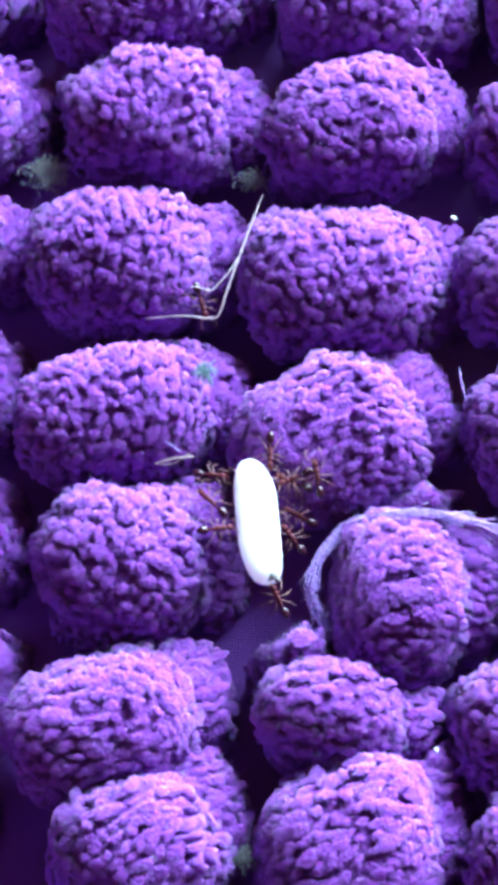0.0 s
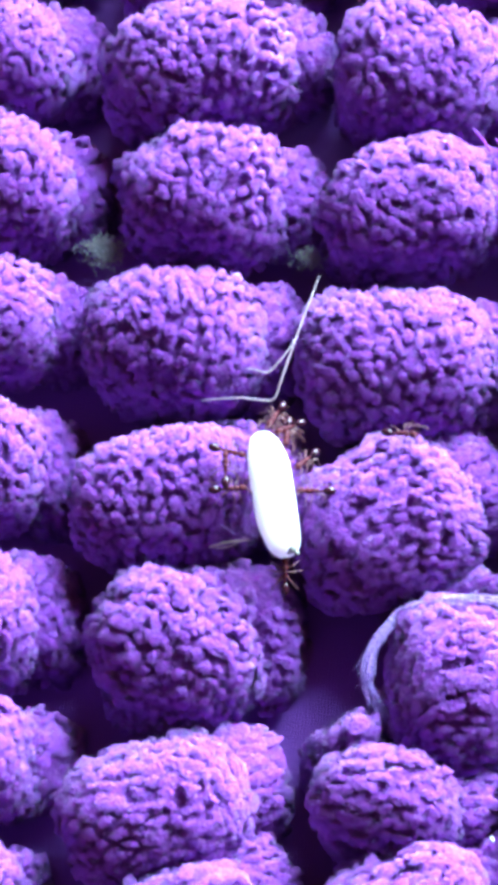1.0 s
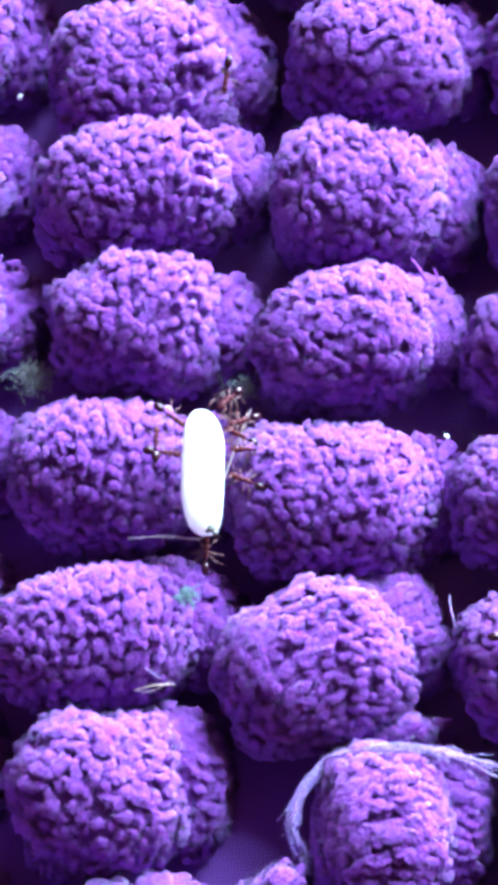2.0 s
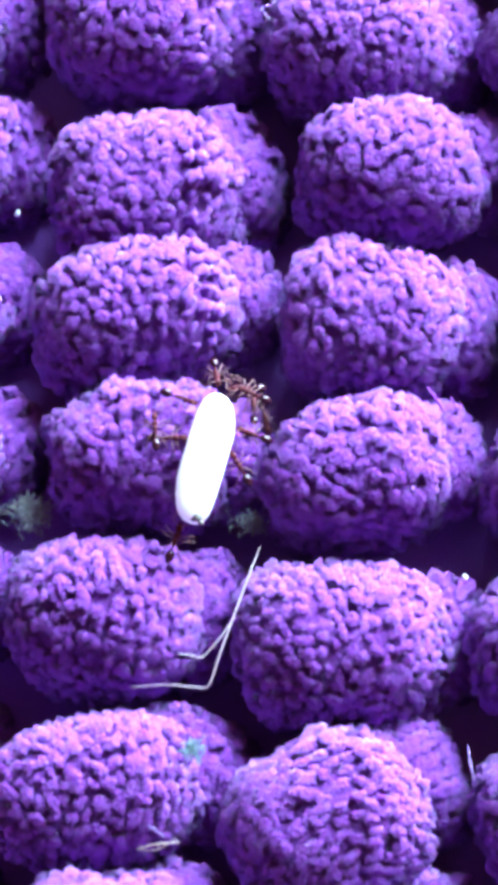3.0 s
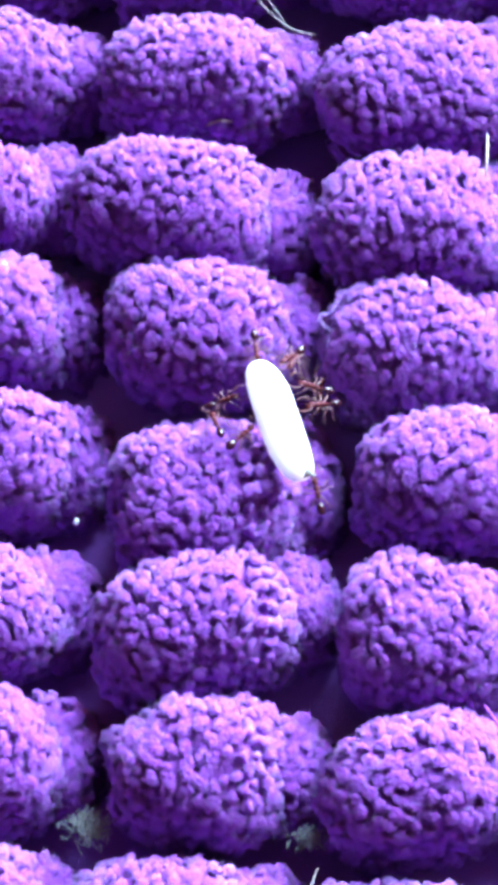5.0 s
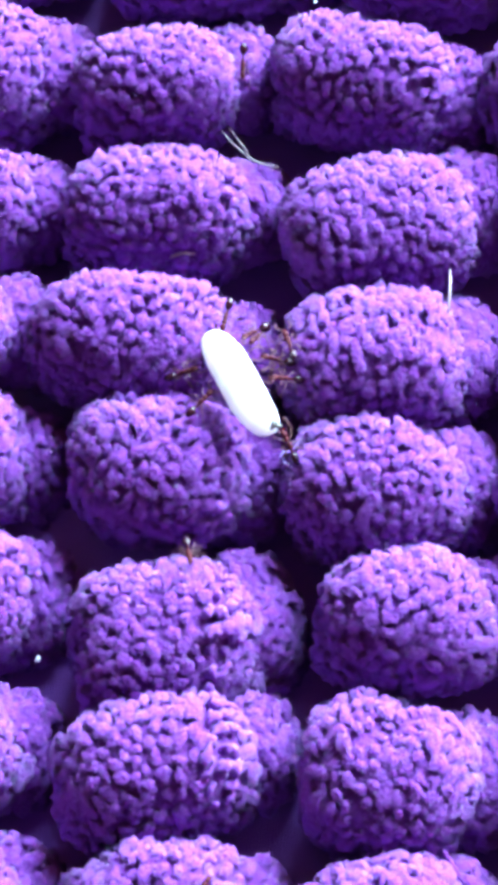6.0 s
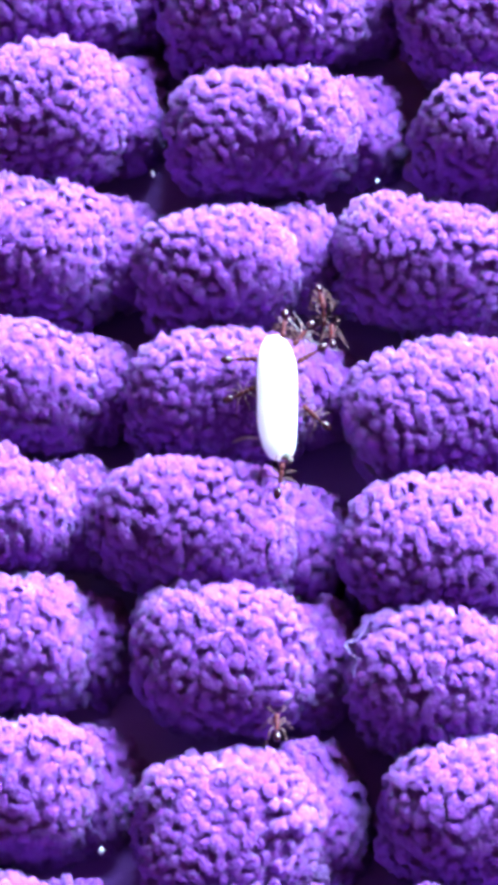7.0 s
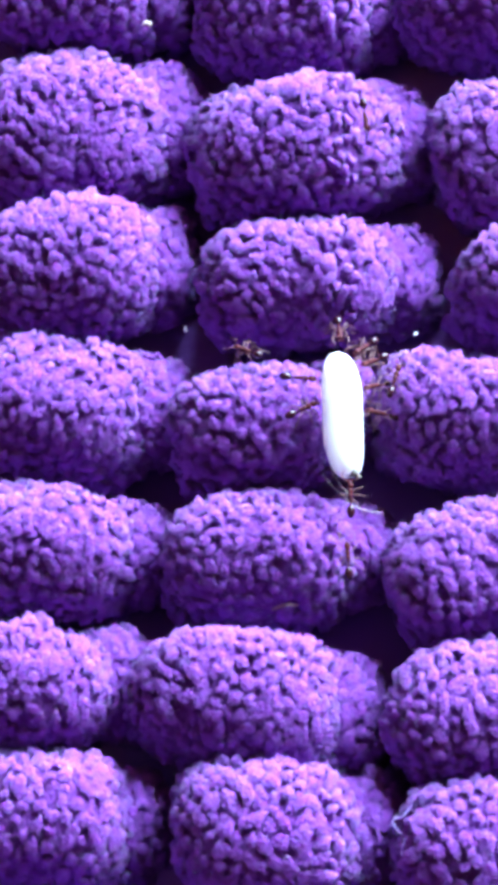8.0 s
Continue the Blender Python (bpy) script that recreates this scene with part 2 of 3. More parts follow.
CORE_DIRS = bmesh.new()
bmesh.ops.create_icosphere(CORE_DIRS, subdivisions=3, radius=1)
CORE_CO = np.array([v.co for v in CORE_DIRS.verts])
CORE_TRIS = np.array([[v.index for v in f.verts] for f in CORE_DIRS.faces])
CORE_DIRS.free()

# ---- the mat
mat_thing = tagged(new("bath_mat"), "purple chenille bath mat with plump nubbly tufts in rows", "bath mat")
TUFTS, LONE_NUBS = [], []


def tuft(x, y, a, b, angle, lie=1.6, full=True, sunk=0.0):
    seed, y, b = 100 + len(TUFTS) + int(100 * sunk), y - 0.82, b + 0.52
    if not sunk:
        TUFTS.append((x, y, a, b, radians(angle)))
    drop = 2.2 if x < -10 and y < 50 else 0.7
    front, back = Vector((-0.13 * a, 0, 0)), Vector((0.65 * a, 0.24 * b, -1.75))
    fa, ba, bb, bc = 0.87 * a, 0.49 * a, 0.85 * b, HALF_HIGH - 1.45

    def fall(q):
        """The tuft's right end sinks toward its root."""
        q[:, 2] -= drop * np.clip((q[:, 0] / a + 0.05) / 1.05, 0, 1.1) ** 2
        return q

    low, apart = (-0.40, 0.60 if y < 14 else 0.65) if full else (-0.1, 1.2)
    kind, size, axes, p, lean = nub_frames(apart, fa - 0.5, b - 0.5, seed, low, lie)
    p = p + np.array(front)
    inside = ((np.abs(p - np.array(back)) / np.array([ba, bb, bc])) ** 2).sum(1) < 0.55
    rest = nub_frames(apart, ba - 0.45, bb - 0.45, seed + 900, -0.2, lie, bc)
    rp = rest[3] + np.array(back)
    hidden = ((np.abs(rp - np.array(front)) / np.array([fa, b, HALF_HIGH])) ** 2.4).sum(1) < 0.72
    kind, size, axes, p, lean = (np.concatenate([one[~inside], two[~hidden]]) for one, two in
                                 ((kind, rest[0]), (size, rest[1]), (axes, rest[2]), (p, rp), (lean, rest[4])))
    p, bulge = fall(p), lumps(seed)
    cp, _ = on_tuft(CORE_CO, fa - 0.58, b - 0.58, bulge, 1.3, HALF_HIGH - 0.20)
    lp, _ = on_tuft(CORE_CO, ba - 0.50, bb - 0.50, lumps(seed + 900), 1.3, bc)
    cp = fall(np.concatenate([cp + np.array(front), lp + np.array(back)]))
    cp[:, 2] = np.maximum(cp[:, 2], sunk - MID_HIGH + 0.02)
    # the inner body's darkened yarn adds painted shade behind the nubs
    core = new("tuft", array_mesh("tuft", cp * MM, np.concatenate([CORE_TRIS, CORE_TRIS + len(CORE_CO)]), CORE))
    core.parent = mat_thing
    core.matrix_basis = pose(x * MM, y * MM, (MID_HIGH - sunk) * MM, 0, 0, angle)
    c, si = math.cos(radians(angle)), math.sin(radians(angle))
    wx = x + c * p[:, 0] - si * p[:, 1]
    reach = (wx > (-16.5 if y < 35 else -21)) & (wx < (20 if y < 60 else 15))
    if full:
        kind, size, axes, p, lean, wx = (one[reach] for one in (kind, size, axes, p, lean, wx))
    trail = (np.abs(wx + 0.7) < 0.85) & (p[:, 2] > 1.9) & full
    for k in np.flatnonzero(trail):
        if len(LONE_NUBS) < 300:
            one = new("yarn_nub", NUB_MESHES[kind[k]])
            one.parent = core
            one.matrix_basis = Matrix.LocRotScale(Vector(p[k] * MM), Matrix(axes[k].tolist()).to_quaternion(), Vector(size[k]))
            LONE_NUBS.append(one)
        else:
            trail[k] = False
    kind, size, axes, p, lean = kind[~trail], size[~trail], axes[~trail], p[~trail], lean[~trail]
    verts, tris, soft = pile_arrays(kind, size, axes, p, lean)
    if full:
        more, hairs, stand = fuzz_arrays(3200, fa - 0.5, b - 0.5, seed, len(verts))
        more = fall(more / MM + np.array(front)) * MM
        verts, tris, soft = np.concatenate([verts, more]), np.concatenate([tris, hairs]), np.concatenate([soft, stand])
    pile = new("chenille_cover", array_mesh("chenille_cover", verts, tris, YARN, soft))
    pile.parent = core
    tagged(pile, "short looped chenille yarn", kind="stuff")
    return core


def row_of_tufts(tufts, full=True):
    for one in tufts:
        tuft(*one, full=full)


row_of_tufts([(-13.1, -29.9, 5.41, 3.54, 5), (-2.1, -31.4, 5.39, 3.52, 12), (8.8, -31.5, 5.69, 3.7, 8), (19.8, -31.3, 5.57, 3.54, 5)])
row_of_tufts([(-16.6, -22.0, 5.04, 3.23, 0), (-3.2, -23.3, 5.31, 3.93, 25, 0.15), (7.8, -23.4, 5.83, 4.28, 12, 0.15), (18.7, -23.8, 5.77, 3.77, 10)])
row_of_tufts([(-15.7, -14.2, 5.41, 3.19, 0), (-5.1, -17.0, 6.11, 3.62, 14, 0.15), (6.9, -16.7, 4.92, 2.62, -8, 0.15), (17.2, -16.4, 5.24, 3.27, 18)])
row_of_tufts([(-16.0, -6.3, 5.64, 3.91, 0), (-4.0, -7.7, 5.61, 4.15, 8, 2.5), (10.8, -9.8, 4.46, 4.59, 0, 0.15), (21.3, -8.7, 5.17, 3.9, 0)])
row_of_tufts([(-16.3, 2.5, 5.74, 3.62, 0), (-4.7, 0.9, 6.63, 3.87, 8), (7.2, -0.2, 6.31, 4.14, 22, 0.15), (19.5, -0.0, 6.03, 3.7, 15)])
row_of_tufts([(-15.6, 11.2, 5.85, 3.41, 0), (-4.5, 10.0, 6.13, 3.96, 0), (7.6, 8.8, 6.2, 3.76, 2), (19.4, 8.7, 6.14, 3.69, 0)])
row_of_tufts([(-15.1, 19.7, 5.8, 3.89, 0), (-3.1, 18.9, 5.78, 3.77, 0), (8.3, 18.4, 6.02, 3.67, 8, 2.5), (20.3, 18.1, 6.12, 3.69, 0)])
row_of_tufts([(-15.6, 28.0, 5.89, 3.62, 0), (-3.3, 27.2, 6.39, 3.59, 14), (9.0, 26.8, 5.85, 4.23, -3), (21.0, 26.8, 5.87, 3.79, 0)])
row_of_tufts([(-15.4, 36.8, 6.02, 3.77, 0), (-3.2, 34.7, 6.42, 4.47, 10), (9.9, 36.0, 5.9, 3.65, 3), (21.6, 36.1, 5.84, 3.76, 0)])
row_of_tufts([(-16.2, 45.3, 5.98, 3.68, 0), (-3.6, 44.8, 6.02, 4.13, -3), (8.2, 43.7, 6.24, 3.73, 5), (20.8, 43.6, 6.1, 3.65, 0)])
row_of_tufts([(-17.4, 53.0, 6.15, 3.65, 0), (-5.2, 52.2, 6.76, 3.78, -8), (8.0, 51.4, 6.43, 4.07, 5), (20.8, 51.4, 6.3, 3.8, 0)])
row_of_tufts([(-16.5, 61.2, 6.34, 3.44, 0), (-4.4, 60.8, 6.64, 3.5, 5), (8.6, 60.4, 6.64, 4.1, 14), (21.3, 61.5, 6.43, 3.9, 5)])
row_of_tufts([(-16.2, 69.8, 6.46, 3.94, 0), (-4.7, 69.2, 6.18, 3.51, 12), (7.2, 69.5, 6.43, 3.65, -8), (19.8, 68.9, 6.53, 3.77, 0)])
row_of_tufts([(-28.8, 78.2, 6.31, 3.92, 0), (-16.0, 78.9, 6.37, 4.11, 5), (-2.5, 78.4, 7.01, 3.89, 5), (11.7, 78.1, 5.86, 3.38, 0)])
row_of_tufts([(-29.3, 87.7, 6.62, 4.65, 0), (-16.0, 88.2, 6.76, 4.93, 5), (-2.7, 87.1, 7.23, 4.3, 8), (10.5, 86.8, 6.32, 4.2, 0)])
row_of_tufts([(-30.1, 97.5, 6.77, 4.15, 0), (-16.7, 98.3, 6.75, 4.03, 0), (-3.3, 97.1, 6.46, 4.42, 3), (9.1, 98.1, 6.66, 3.92, 0)])
row_of_tufts([(-30.4, 107.7, 6.77, 4.28, 0), (-17.1, 108.1, 6.92, 4.26, 0), (-3.3, 107.7, 6.9, 4.24, 4), (9.8, 108.1, 6.92, 4.26, 0)])

# tufts beyond the edge of the view, which close the mat round about
for k in range(16):
    y = -29.0 + 8.35 * k
    for x in ((-29.0, 31.5) if k < 12 else (22.5,)):
        tuft(x + 0.6 * math.sin(3 * k), y, 5.9, 3.9, 4 * math.sin(5 * k), full=False)
for x in (-14.5, -3.0, 8.5, 20.0):
    tuft(x, -37.5, 5.7, 3.9, 4, full=False)

# half-sunk side lobes in two of the gaps
tuft(10.9, -4.2, 3.0, 1.3, 12, lie=0.15, sunk=2.7)
tuft(4.5, -12.9, 2.9, 1.3, 24, lie=0.15, sunk=1.9)

bm = bmesh.new()
bmesh.ops.create_cube(bm, size=1, matrix=pose(0, 0.035, -0.001) @ Matrix.Diagonal((0.078, 0.170, 0.002, 1)))
bmesh.ops.bevel(bm, geom=bm.edges[:], offset=0.0006, segments=2, affect="EDGES")
part("backing", bm, CLOTH, mat_thing, "woven purple backing cloth between the tufts")

bm = bmesh.new()
bmesh.ops.create_cube(bm, size=1, matrix=pose(0, 0.03, -0.007) @ Matrix.Diagonal((0.5, 0.5, 0.010, 1)))
tagged(mesh_object("floor", bm, TILE), "plain grey floor under the mat", "floor", kind="structure")


def height(x, y, least=0.0):
    """The pile's height (mm) over the backing at x, y (mm)."""
    top = least
    for tx, ty, a, b, turn in TUFTS:
        dx, dy = x - tx, y - ty
        if abs(dx) < 8 and abs(dy) < 8:
            u = abs((dx * math.cos(turn) + dy * math.sin(turn)) / a)
            v = abs((dy * math.cos(turn) - dx * math.sin(turn)) / b)
            s = (1 - min(u, 1) ** SQUARE) ** (ROUND / SQUARE) - v ** ROUND
            if s > 0:
                top = max(top, MID_HIGH + 0.4 + HALF_HIGH * s ** (1 / ROUND))
    return top


# ---- the rice grain
def rice_grain():
    bm = bmesh.new()
    bmesh.ops.create_uvsphere(bm, u_segments=28, v_segments=24, radius=1, matrix=pose(0, 0, 0, 0, 90, 0))
    for v in bm.verts:
        x, y, z = v.co
        fat = (1 - abs(x) ** (4.8 if x > 0 else 10.0)) ** 0.36 / max((1 - x * x) ** 0.5, 0.05) if abs(x) < 0.999 else 1
        narrow = 1.0 - 0.06 * max(0, -x - 0.2)
        y, z = y * fat * narrow, z * fat * narrow
        taper = (max(0.0, -x - 0.40) / 0.60) ** 1.3
        shoulder = (max(0.0, x - 0.40) / 0.60) ** 1.5
        y = (y + 1) * (1 - 0.24 * taper) - 1 if y > -1 else y
        y = (y - 1) * (1 - 0.20 * shoulder) + 1 if y < 1 else y
        v.co = (3.54 * x, 1.13 * y + 0.06 * math.sin(2.2 * x), 1.02 * z * (1 - 0.12 * taper))
    skew = Matrix.Rotation(radians(-3.5), 3, "Z")
    bmesh.ops.rotate(bm, cent=(0, 0, 0), matrix=skew, verts=bm.verts)
    thing = tagged(mesh_object("rice_grain", to_metres(bm), RICE), "white polished grain of rice carried by ants", "rice grain")
    bm = bmesh.new()
    ball(bm, (-3.30, -0.62, 0.42), (0.30, 0.26, 0.26))
    ball(bm, (-3.52, -0.86, 0.20), (0.12, 0.16, 0.14))
    ball(bm, (-3.42, -0.46, 0.30), (0.17, 0.18, 0.17))
    bmesh.ops.rotate(bm, cent=(0, 0, 0), matrix=skew, verts=bm.verts)
    part("germ", to_metres(bm), GERM, thing, "ragged greyish germ end")
    return thing


# ---- ants
HIPS = ((0.24, 0.11, 0.36), (0.06, 0.12, 0.34), (-0.12, 0.11, 0.35))
REACH = (52, 92, 136)


def leg_mesh(side, reach, length):
    bm = bmesh.new()
    c, s = math.cos(radians(reach)), side * math.sin(radians(reach))
    along = ((0, 0.0), (0.10 * length, -0.03), (0.46 * length, 0.26), (0.80 * length, -0.18), (1.08 * length, -0.40), (1.20 * length, -0.42))
    tube(bm, [(c * r, s * r, h) for r, h in along], (0.040, 0.034, 0.030, 0.022, 0.015, 0.010), sides=6)
    return to_metres(bm)


def ant(label):
    thing = tagged(new("ant"), label, "ant", group="ants on the mat")
    bm = bmesh.new()
    ball(bm, (0.30, 0, 0.42), (0.20, 0.155, 0.15))
    ball(bm, (0.05, 0, 0.44), (0.20, 0.125, 0.13), (0, 12, 0))
    ball(bm, (-0.17, 0, 0.40), (0.15, 0.11, 0.11))
    part("thorax", to_metres(bm), ANT_SKIN, thing)
    bm = bmesh.new()
    ball(bm, (-0.34, 0, 0.39), (0.085, 0.07, 0.10))
    ball(bm, (-0.46, 0, 0.38), (0.075, 0.07, 0.085))
    part("waist", to_metres(bm), ANT_SKIN, thing)
    bm = bmesh.new()
    for v in ball(bm, (-0.86, 0, 0.42), (0.37, 0.235, 0.225), fine=3):
        if v.co.x < -0.95:
            v.co.y *= 1 - 0.55 * (-0.95 - v.co.x)
    part("gaster", to_metres(bm), ANT_DARK, thing, "dark glossy gaster")
    bm = bmesh.new()
    for v in ball(bm, (0.66, 0, 0.42), (0.24, 0.18, 0.145), (0, 14, 0), fine=3):
        if v.co.x > 0.72:
            v.co.y *= 0.86
    head = part("head", to_metres(bm), ANT_SKIN, thing)
    for side in (1, -1):
        bm = bmesh.new()
        ball(bm, (0.66, side * 0.155, 0.47), (0.06, 0.03, 0.05), fine=1)
        part("eye", to_metres(bm), ANT_DARK, head)
        bm = bmesh.new()
        tube(bm, ((0.84, side * 0.08, 0.37), (0.98, side * 0.11, 0.33), (1.02, side * 0.03, 0.32)), (0.04, 0.032, 0.012), sides=6)
        part("mandible", to_metres(bm), ANT_SKIN, head)
        bm = bmesh.new()
        tube(bm, ((0.78, side * 0.09, 0.50), (0.90, side * 0.30, 0.60), (1.00, side * 0.44, 0.62), (1.26, side * 0.42, 0.50), (1.48, side * 0.34, 0.40)),
             (0.022, 0.020, 0.022, 0.026, 0.034), sides=6)
        part("antenna", to_metres(bm), ANT_LIMB, thing)
    for side in (1, -1):
        for (x, y, z), reach, length in zip(HIPS, REACH, (0.66, 0.72, 0.86)):
            leg = part("leg", leg_mesh(side, reach, length), ANT_LIMB, thing)
            leg.location = (x * MM, side * y * MM, z * MM)
    return thing


grain_thing = rice_grain()
HAULERS = []
for where in ("hauling rice from its side", "hauling rice from its side", "pulling rice at its front", "pulling rice at its front",
              "hauling rice from its side", "hauling rice from its side", "pushing rice at its germ", "crowding round the rice"):
    HAULERS.append(ant("small amber-brown ant, dark gaster, " + where))
STRAYS = [ant("small amber ant with a dark gaster walking over the tufts") for _ in range(7)]


# ---- fibres and grit that lie in the pile
def fibre(name, runs, mat, label, category="fibre"):
    thing = None
    for points, thick in runs:
        bm = bmesh.new()
        pts = curve_points(points)
        tube(bm, pts, [thick * (1 - 0.55 * abs(2 * i / (len(pts) - 1) - 1) ** 4) for i in range(len(pts))], sides=7)
        if thing is None:
            thing = tagged(mesh_object(name, to_metres(bm), mat), label, category)
        else:
            part("side_strand", to_metres(bm), mat, thing)
    return thing


def crumb(name, x, y, z, radius, mat, label, flat=0.6, bits=3, seed=0):
    r = random.Random(seed)
    bm = bmesh.new()
    for k in range(bits):
        spread = radius * (0.0 if k == 0 else 0.8)
        ball(bm, (r.uniform(-spread, spread), r.uniform(-spread, spread), r.uniform(-0.2, 0.2) * radius),
             (radius * r.uniform(0.5, 1), radius * r.uniform(0.4, 0.8), radius * flat * r.uniform(0.5, 1)), (r.uniform(-30, 30), r.uniform(-30, 30), r.uniform(0, 180)), fine=2)
    for v in bm.verts:
        v.co *= 1 + 0.22 * noise.noise(v.co * (2.2 / radius) + Vector((seed, 0, 0)))
    ob = tagged(mesh_object(name, to_metres(bm), mat), label, "grit" if "lint" not in name else "lint")
    ob.location = (x * MM, y * MM, z * MM)
    return ob


fibre("hair", [([(2.65, 12.52, 6.6), (1.62, 9.12, 7.4), (0.72, 6.24, 7.6), (0.37, 5.05, 7.5), (0.12, 4.62, 7.4), (-0.33, 4.57, 7.4), (-1.77, 4.66, 7.5), (-3.75, 4.54, 7.4)], 0.058),
               ([(1.37, 8.33, 7.5), (0.82, 7.27, 7.7), (0.02, 6.21, 7.8), (-0.33, 6.01, 7.9), (-0.88, 6.06, 8.2), (-1.37, 5.98, 8.4)], 0.042)],
      HAIR, "pale bent hair lying in the gap between tufts", "hair")
fibre("straw_bit", [([(-3.22, -3.57, 6.4), (-2.09, -3.41, 6.8), (-1.01, -3.35, 6.9)], 0.045), ([(-3.22, -3.57, 6.4), (-2.2, -3.72, 6.8), (-1.2, -3.25, 7.2)], 0.022)], STRAW, "pale splinter of straw wedged between two tufts", "straw")
fibre("lilac_thread", [([(-3.5, -1.75, 6.9), (-2.9, -2.35, 7.1), (-2.3, -2.75, 7.1), (-1.8, -3.05, 6.9)], 0.028)], STRAND, "thin lilac thread hanging off a tuft", "fibre")
fibre("pale_filament", [([(11.47, 55.37, 7.6), (11.44, 53.89, 8.0), (11.35, 52.42, 8.0)], 0.08)], HAIR, "short straight pale filament on a tuft", "fibre")
LOOP = [(6.48, -12.32, 4.1), (5.54, -11.54, 5.1), (5.20, -10.46, 5.9), (5.66, -8.86, 6.3), (7.22, -7.25, 6.6), (9.23, -6.75, 7.0), (11.23, -6.65, 7.1), (13.31, -6.95, 7.0), (15.51, -7.50, 6.4)]


def twisted(points, count, seed):
    """Thin strands that wind loosely round one line, wide at its start and narrow at its end."""
    r = random.Random(seed)
    runs = []
    for _ in range(count):
        turn, pace = r.uniform(0, 6.28), r.uniform(0.5, 0.9)
        far = r.uniform(0.03, 0.30)
        first = r.choice((0, 0, 0, 1, 2, 4))
        last = len(points) - r.choice((0, 0, 0, 1, 2, 4))
        run = []
        for i in range(first, max(last, first + 3)):
            x, y, z = points[i]
            w, turn_here = far * (1 - 0.08 * i), turn + pace * i
            stray = 0.35 if i in (first, last - 1) else 0.10
            run.append((x + w * math.cos(turn_here) + r.gauss(0, stray), y + 0.7 * w * math.sin(turn_here) + r.gauss(0, stray),
                        z + 0.4 * w * math.sin(turn_here) + abs(r.gauss(0, 0.5 * stray))))
        runs.append((run, r.uniform(0.018, 0.05)))
    return runs


fibre("loose_strand", twisted(LOOP, 60, 2), STRAND, "loose fuzzy lilac yarn strand looped round a tuft", "yarn strand")
fibre("fibre_curl", [([(2.09, 43.71, 7.0), (2.33, 44.13, 7.0), (2.73, 44.21, 7.0), (3.30, 44.94, 7.0)], 0.04),
                     ([(2.21, 43.94, 7.0), (2.46, 43.49, 7.0), (2.89, 43.17, 7.0)], 0.035), ([(2.89, 42.91, 7.0), (2.71, 42.26, 7.0), (2.90, 41.68, 7.0)], 0.035)],
      STRAND, "tiny pale curled fibres at the edge of a tuft")
fibre("fibre_curl", [([(13.29, 2.04, 6.6), (13.38, 1.08, 6.8), (13.61, 0.21, 6.4)], 0.035)], STRAND, "tiny lilac fibre standing off a tuft")
fibre("dark_bristle", [([(11.20, 21.35, 7.4), (11.66, 20.59, 7.6), (12.11, 19.80, 7.6)], 0.08)], CORE, "short dark purple bristle on a tuft")
fibre("dark_bristle", [([(12.44, 20.84, 7.2), (12.60, 20.45, 7.4), (12.70, 20.05, 7.4)], 0.06)], CORE, "short dark purple bristle on a tuft")
fibre("pale_filament", [([(4.82, 25.80, 7.8), (4.81, 25.30, 8.0), (4.80, 24.85, 7.9)], 0.05)], HAIR, "short pale filament poking out of a tuft", "fibre")
fibre("dry_flake", [([(-4.42, 56.66, 5.6), (-3.72, 56.86, 5.8), (-2.92, 56.95, 5.6)], 0.09)], STRAW, "pale dry flake in the gap between tufts", "flake")
fibre("fibre_wisp", [([(-1.70, 64.40, 6.8), (-1.10, 63.55, 7.0), (-0.62, 63.00, 7.1), (0.40, 62.20, 7.1), (1.70, 62.05, 6.8)], 0.035),
                     ([(-1.20, 64.55, 6.7), (-0.70, 63.70, 7.0), (-0.15, 62.85, 7.0), (-0.05, 62.30, 6.9)], 0.026)],
      HAIR, "thin pale wisp of fibre loose on a tuft")


def lint_clump(x, y, z, radius, strands, seed, label, name="lint_clump", mat=LINT, category="lint"):
    r = random.Random(seed)
    bm = bmesh.new()
    for _ in range(strands):
        spot = [Vector((r.gauss(0, 0.55), r.gauss(0, 0.4), r.gauss(0, 0.25))) * radius]
        way = Vector((r.gauss(0, 1), r.gauss(0, 1), r.gauss(0, 0.4))).normalized()
        for _ in range(4):
            way = (way + Vector((r.gauss(0, 0.6), r.gauss(0, 0.6), r.gauss(0, 0.3)))).normalized()
            spot.append(spot[-1] + way * 0.3 * radius)
        tube(bm, curve_points(spot, 3), [0.022] * (3 * 4 + 1), sides=4)
    ob = tagged(mesh_object(name, to_metres(bm), mat), label, category, kind="stuff")
    ob.location = (x * MM, y * MM, z * MM)


lint_clump(-9.43, 15.59, 3.2, 0.72, 240, 3, "grey lint clump deep between tufts")
lint_clump(2.11, 15.20, 3.3, 0.6, 80, 4, "small grey lint clump deep between tufts")
lint_clump(1.62, -24.46, 3.4, 0.6, 80, 9, "small grey lint clump deep between tufts")
lint_clump(-0.52, 1.08, 8.0, 0.42, 110, 5, "teal fluff fleck stuck on a tuft", "teal_fleck", TEAL, "fluff")
crumb("white_grit", 13.08, 10.98, 7.0, 0.17, CHIP, "shiny white speck on a tuft", seed=6)
crumb("white_grit", -10.83, 32.86, 3.9, 0.2, CHIP, "small white speck between tufts", seed=7)
crumb("white_grit", -9.68, 74.74, 4.0, 0.2, CHIP, "small white speck between tufts", seed=8)
crumb("white_grit", 3.64, 74.51, 4.4, 0.14, CHIP, "small white speck between tufts", seed=10)
crumb("white_grit", 11.53, -19.76, 7.0, 0.14, CHIP, "small pale speck on a tuft", seed=11)
